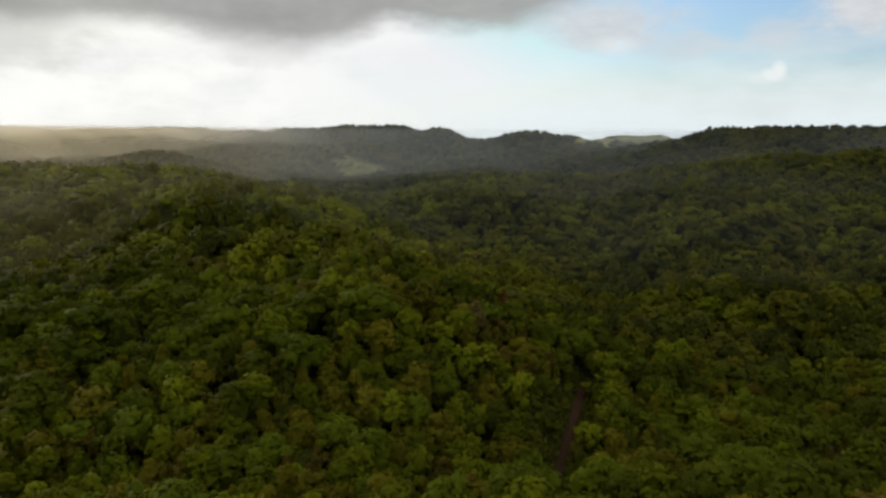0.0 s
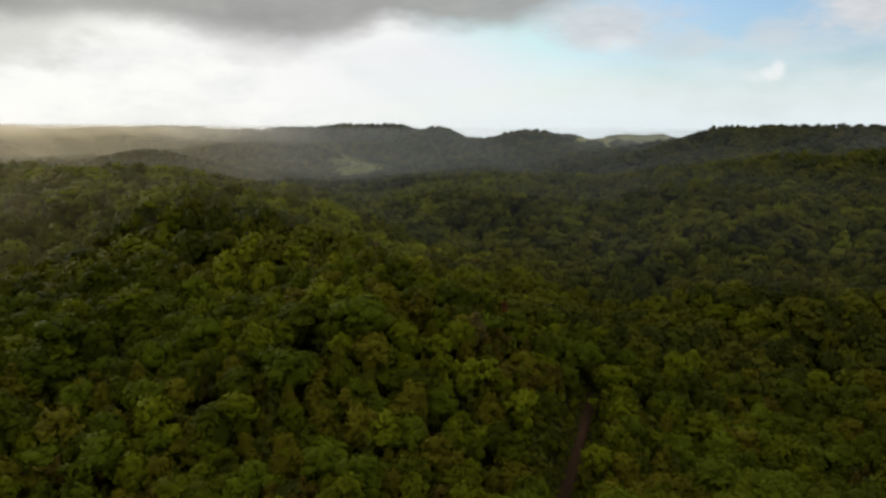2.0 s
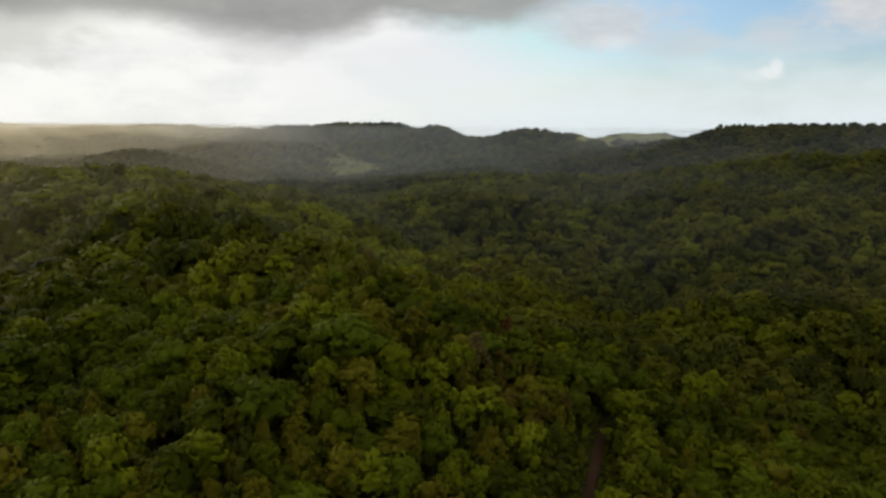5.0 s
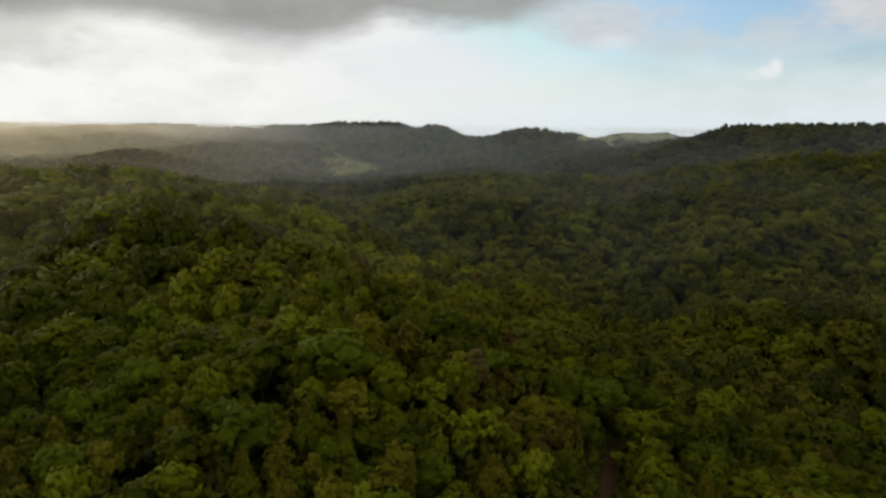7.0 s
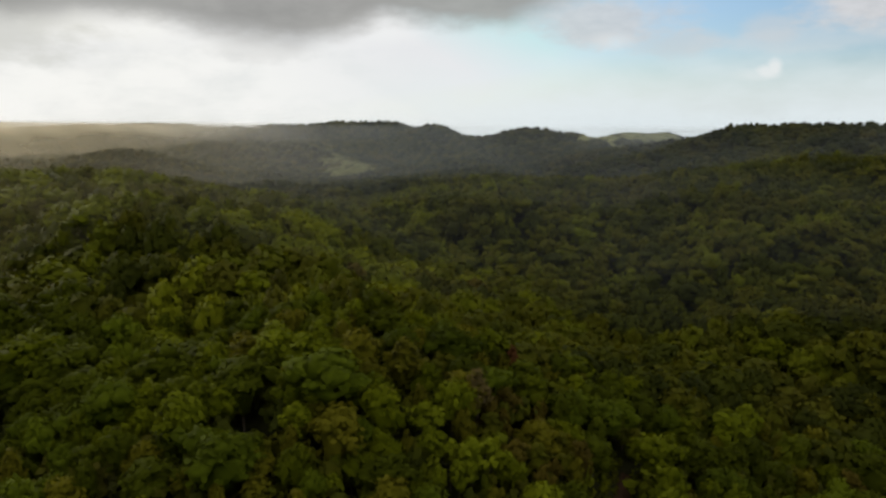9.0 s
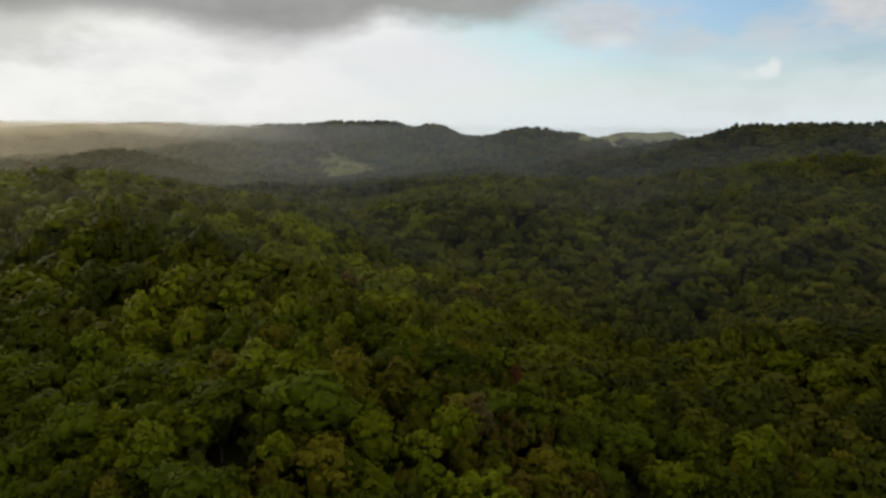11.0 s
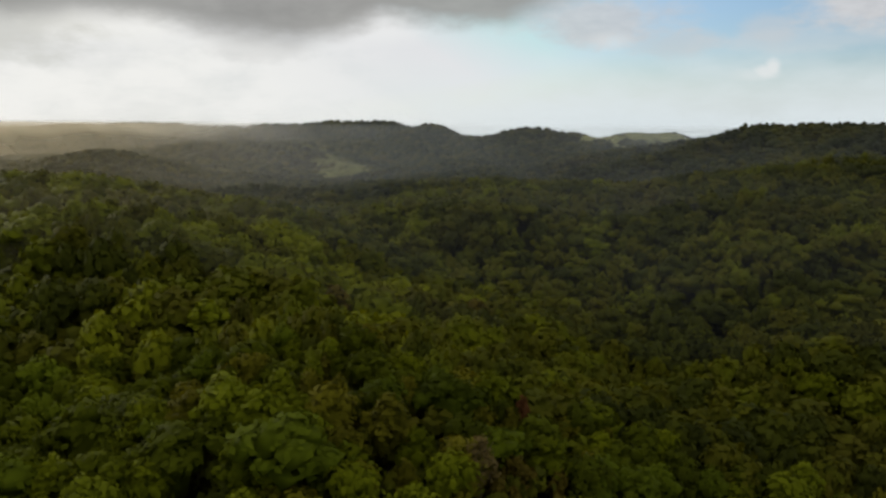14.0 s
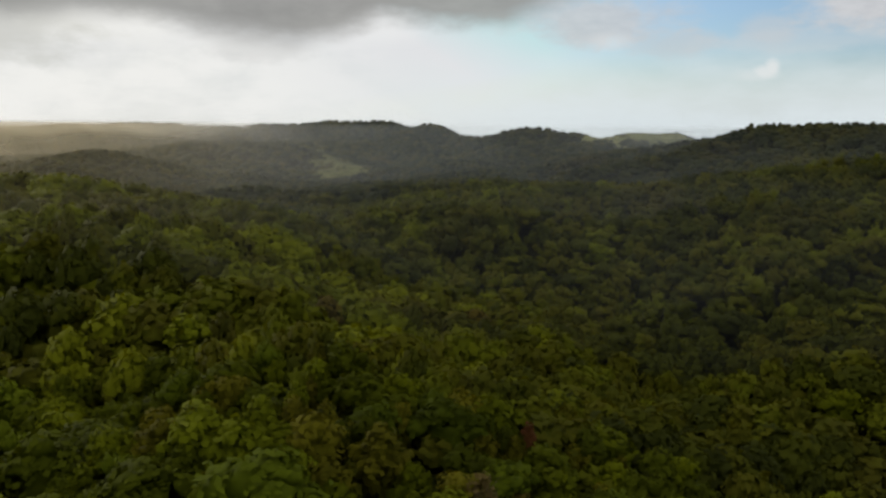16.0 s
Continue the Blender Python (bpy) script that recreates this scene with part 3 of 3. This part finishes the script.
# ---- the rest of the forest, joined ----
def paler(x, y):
    """Pale tree tints (1) over dark ones (0): yellowish kinds, plus light painted on the spurs and cloud shade in the
    ravines and far slopes.
    """
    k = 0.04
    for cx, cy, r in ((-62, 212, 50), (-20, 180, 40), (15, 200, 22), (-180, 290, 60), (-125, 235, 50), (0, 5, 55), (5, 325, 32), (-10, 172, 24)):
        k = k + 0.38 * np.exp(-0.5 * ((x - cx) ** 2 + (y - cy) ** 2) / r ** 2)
    k = k - 0.16 * np.exp(-0.5 * (((x + 60) / 24) ** 2 + ((y - 172) / 26) ** 2))  # a patch of darker tints
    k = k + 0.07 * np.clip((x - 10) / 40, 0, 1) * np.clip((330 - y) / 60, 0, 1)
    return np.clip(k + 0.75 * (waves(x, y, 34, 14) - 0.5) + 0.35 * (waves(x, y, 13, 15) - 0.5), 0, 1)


def stand(name, label, points, variants, r, wide, high, drop, leaves=FOREST, uneven=0.9):
    """Many crowns in one mesh. variants: (verts, tris) of a crown of unit size, its top at z = 1."""
    V, T, C, N, n = [], [], [], [], 0
    which = r.integers(len(variants), size=len(points))
    for k, (v, f, nv) in enumerate(variants):
        p = points[which == k]
        if not len(p):
            continue
        turn = r.uniform(0, math.tau, len(p))
        c, s = np.cos(turn)[:, None], np.sin(turn)[:, None]
        w = (wide * r.uniform(0.96 - 0.29 * uneven, 0.98 + 0.3 * uneven, len(p)) * (0.8 + 0.4 * waves(p[:, 0], p[:, 1], 16, 12)))[:, None]
        h = (high * r.uniform(0.8, 1.25, len(p)))[:, None]
        z = (canopy(p[:, 0], p[:, 1]) - drop + r.uniform(-1.1 * uneven, uneven, len(p)))[:, None]
        X = p[:, :1] + (v[:, 0] * c - v[:, 1] * s) * w
        Y = p[:, 1:] + (v[:, 0] * s + v[:, 1] * c) * w
        Z = z + (v[:, 2] - 1) * h
        V.append(np.stack([X, Y, Z], -1).reshape(-1, 3))
        N.append(np.stack([nv[:, 0] * c - nv[:, 1] * s, nv[:, 0] * s + nv[:, 1] * c, nv[:, 2] + 0 * c], -1).reshape(-1, 3))
        T.append((f[None] + (n + np.arange(len(p)) * len(v))[:, None, None]).reshape(-1, 3))
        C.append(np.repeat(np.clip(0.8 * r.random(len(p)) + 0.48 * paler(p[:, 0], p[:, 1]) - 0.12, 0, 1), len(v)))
        n += len(p) * len(v)
    me = mesh_of(name, np.concatenate(V), np.concatenate(T), leaves, np.concatenate(C), smooth=10 ** 9, normals=np.concatenate(N))
    return tagged(new(name, me), label, "forest", kind="stuff")


def small_crown(seed, leaves, spray, billows, size=0.36):
    """A crown of unit radius and height for the joined forest, open below."""
    r = np.random.default_rng(seed)
    c, s = lobes_of(r, 0.85, 1.0, billows, size)
    v, f, nr = crown_mesh(r, c, s, leaves, spray, 0.95 if leaves < 35 else 0.80, 0.19 if leaves < 35 else 0.27, level=1, ruffle=0.16 if leaves < 100 else 0.3)
    f = f[v[f][:, :, 2].mean(1) > 0.08]
    used, inv = np.unique(f, return_inverse=True)
    v = v[used]
    v[:, 2] /= np.percentile(v[:, 2], 98)
    return v, inv.reshape(-1, 3), unit(nr[used] + (0, 0, 0.6))


def dome_crown(seed, level):
    r = np.random.default_rng(seed)
    v, f = BALL[level]
    d = unit(r.normal(0, 1, (5, 3)) + (0, 0, 0.6))
    lump = np.clip((v @ d.T - 0.55) * 1.1, 0, 1).max(1)
    v = v * (0.82 + 0.28 * lump + r.normal(0, 0.05, len(v)))[:, None]
    f = f[v[f][:, :, 2].mean(1) > -0.35]
    used, inv = np.unique(f, return_inverse=True)
    v = v[used]
    v[:, 2] = (v[:, 2] + 0.4) / (v[:, 2].max() + 0.4)
    return v, inv.reshape(-1, 3), unit(unit(v - (0, 0, 0.2)) + (0, 0, 0.9))


r2 = np.random.default_rng(23)
under = scatter(r2, 62.0, NEAR_END + 4, 4.3, 4.0)
under = under[off_track(under, 3.2)]
ys = np.arange(TRACK_Y[0] + 2, TRACK_Y[1] + 3, 0.3)
side = np.where(r2.random(len(ys)) < 0.5, -1, 1) * r2.uniform(2.3, 4.6, len(ys))
stand("verge_bushes", "low green bushes along the dirt track", np.stack([track_x(ys) + side, ys], 1),
      [small_crown(270 + k, 26, 0.34, 3) for k in range(4)], r2, 1.0, 1.6, TREE_TOP - 1.4)
r3 = np.random.default_rng(41)
ys = np.arange(TRACK_Y[0] + 1, TRACK_Y[1] + 3, 0.1)
side = np.where(r3.random(len(ys)) < 0.5, -1, 1) * r3.uniform(0.95, 3.2, len(ys))
stand("verge_weeds", "knee-high green weeds along the dirt track", np.stack([track_x(ys) + side, ys], 1),
      [small_crown(260 + k, 6, 0.6, 2) for k in range(4)], r3, 0.5, 0.75, TREE_TOP - 0.55, uneven=0.3)
stand("undergrowth", "dark green bushes filling the gaps between trunks", under,
      [small_crown(280 + k, 36, 0.38, 5, 0.30) for k in range(6)], r2, 3.0, 3.9, 3.0)
stand("underwood", "dark bushes under the far trees", scatter(r2, NEAR_END + 3, 350.0, 6.0, 4.0),
      [small_crown(290 + k, 0, 0.4, 3) for k in range(6)], r2, 5.0, 4.8, 2.9)
stand("forest", "dense green broadleaf forest covering valley and slopes", scatter(r2, NEAR_END - 2.5, 235.0, 6.1, 6.0),
      [small_crown(300 + k, 225, 0.205, 18, 0.32) for k in range(12)], r2, 5.2, 6.6, -0.4, uneven=1.7)
mid = scatter(r2, 235.0, 620.0, 6.5, 8.0)
near_side = mid[:, 1] + 70 * (waves(mid[:, 0], mid[:, 1], 45, 17) - 0.5) + r2.uniform(-18, 18, len(mid)) < 358
stand("forest_valley", "green forest in the valley and on the spurs", mid[near_side],
      [small_crown(315 + k, 44, 0.22, 10, 0.34) for k in range(10)], r2, 5.4, 6.0, -0.5, uneven=1.3)
stand("forest_slopes", "green forest on the slopes beyond the valley, shade and haze in its colour", mid[~near_side],
      [small_crown(330 + k, 0, 0.36, 3, 0.4) for k in range(12)], r2, 5.9, 5.0, -0.3, SHADED_SLOPES, uneven=0.6)
far = scatter(r2, 620.0, 1130.0, 6.6, 15.0)
far = far[far[:, 1] < np.where(far[:, 0] > 60, 830, np.where(far[:, 0] > -200, 940, 1130))]
stand("far_woods", "woods on the distant ridges, greyed by haze put into their colour", far,
      [dome_crown(360 + k, 1) for k in range(8)], r2, 5.0, 5.0, -0.6, SHADED_SLOPES)
gx, gy = np.meshgrid(np.arange(-90, 90, 5.0), np.arange(-55, 115, 4.6))
below = np.stack([gx.ravel(), gy.ravel()], 1) + r2.uniform(-1.9, 1.9, (gx.size, 2))
outside = (below[:, 1] < 60) | (below[:, 0] < -0.645 * (below[:, 1] + 4) - 5) | (below[:, 0] > 0.61 * (below[:, 1] + 4) + 5)
stand("forest_below", "dense green broadleaf forest canopy of uneven crowns", below[outside],
      [small_crown(400 + k, 36, 0.42, 5) for k in range(8)], r2, 5.4, 5.4, -0.3, uneven=1.2)
gx, gy = np.meshgrid(np.arange(-170, 170, 6.6), np.arange(-150, 110, 6.0))
back = np.stack([gx.ravel(), gy.ravel()], 1) + r2.uniform(-2.4, 2.4, (gx.size, 2))
inner = (np.abs(back[:, 0]) < 90) & (back[:, 1] > -56)
seen = (back[:, 1] > 60) & (np.abs(back[:, 0]) < 0.645 * (back[:, 1] + 4) + 5)
stand("forest_behind", "dense green forest canopy of rounded crowns", back[~inner & ~seen],
      [dome_crown(420 + k, 1) for k in range(6)], r2, 4.9, 5.6, -0.5)


# ---- thin veils for valley mist and air haze, the sun's glow put into their colour and density ----
def haze_mist_material():
    m, g = material("mist")
    pos = g.node("ShaderNodeNewGeometry").outputs["Position"]
    x, y, z = g.node("ShaderNodeSeparateXYZ", Vector=pos).outputs
    drift = g.node("ShaderNodeCombineXYZ", X=g.math("ADD", x, g.math("MULTIPLY", z, 1.6)), Y=y, Z=g.math("MULTIPLY", z, 0.35)).outputs[0]
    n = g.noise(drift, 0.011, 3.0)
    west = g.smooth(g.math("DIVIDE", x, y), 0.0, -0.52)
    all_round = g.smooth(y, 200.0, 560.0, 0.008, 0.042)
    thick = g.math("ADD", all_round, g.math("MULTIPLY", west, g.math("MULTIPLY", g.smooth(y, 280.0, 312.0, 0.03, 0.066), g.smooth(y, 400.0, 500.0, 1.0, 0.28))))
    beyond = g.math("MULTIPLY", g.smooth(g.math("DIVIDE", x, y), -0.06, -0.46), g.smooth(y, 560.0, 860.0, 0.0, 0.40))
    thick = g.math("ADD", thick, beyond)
    # denser up to the far crests, imitating the glow there
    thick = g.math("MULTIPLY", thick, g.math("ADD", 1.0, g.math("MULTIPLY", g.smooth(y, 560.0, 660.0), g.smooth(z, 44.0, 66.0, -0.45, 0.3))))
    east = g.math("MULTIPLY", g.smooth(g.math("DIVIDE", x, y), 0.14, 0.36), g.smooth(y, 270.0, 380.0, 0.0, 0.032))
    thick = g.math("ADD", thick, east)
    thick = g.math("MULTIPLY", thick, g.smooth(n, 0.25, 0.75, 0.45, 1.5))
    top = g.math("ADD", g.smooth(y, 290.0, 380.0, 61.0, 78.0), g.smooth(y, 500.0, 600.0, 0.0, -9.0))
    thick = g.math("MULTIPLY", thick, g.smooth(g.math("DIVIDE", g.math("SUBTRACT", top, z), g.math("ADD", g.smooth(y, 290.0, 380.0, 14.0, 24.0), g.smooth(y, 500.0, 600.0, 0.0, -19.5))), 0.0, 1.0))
    # warm sun glow painted into the western veils
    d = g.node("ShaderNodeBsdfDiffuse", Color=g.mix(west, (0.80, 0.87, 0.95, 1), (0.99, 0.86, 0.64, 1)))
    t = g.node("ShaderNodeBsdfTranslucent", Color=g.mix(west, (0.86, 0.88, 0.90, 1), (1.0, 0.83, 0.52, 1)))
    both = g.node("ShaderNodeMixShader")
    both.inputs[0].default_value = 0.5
    g.t.links.new(d.outputs[0], both.inputs[1])
    g.t.links.new(t.outputs[0], both.inputs[2])
    veil = g.node("ShaderNodeMixShader")
    g.t.links.new(thick, veil.inputs[0])
    g.t.links.new(g.node("ShaderNodeBsdfTransparent").outputs[0], veil.inputs[1])
    g.t.links.new(both.outputs[0], veil.inputs[2])
    g.t.links.new(veil.outputs[0], g.node("ShaderNodeOutputMaterial").inputs[0])
    return m


def make_haze_mist():
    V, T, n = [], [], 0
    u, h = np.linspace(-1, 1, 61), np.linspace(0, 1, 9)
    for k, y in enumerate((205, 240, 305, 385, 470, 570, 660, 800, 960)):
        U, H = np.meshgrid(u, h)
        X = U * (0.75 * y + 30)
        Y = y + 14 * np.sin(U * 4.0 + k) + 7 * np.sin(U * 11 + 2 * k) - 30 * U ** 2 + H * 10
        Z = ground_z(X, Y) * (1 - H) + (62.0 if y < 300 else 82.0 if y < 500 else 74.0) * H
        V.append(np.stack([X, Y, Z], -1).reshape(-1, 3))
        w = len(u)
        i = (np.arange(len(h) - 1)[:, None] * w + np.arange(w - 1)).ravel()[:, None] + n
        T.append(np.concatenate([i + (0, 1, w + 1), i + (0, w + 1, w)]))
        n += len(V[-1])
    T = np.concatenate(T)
    tagged(new("mist", mesh_of("mist", np.concatenate(V), T, haze_mist_material(), smooth=len(T))),
           "thin mist over valleys and ridges, distance haze and sun glow painted in", "mist", kind="stuff")


make_haze_mist()
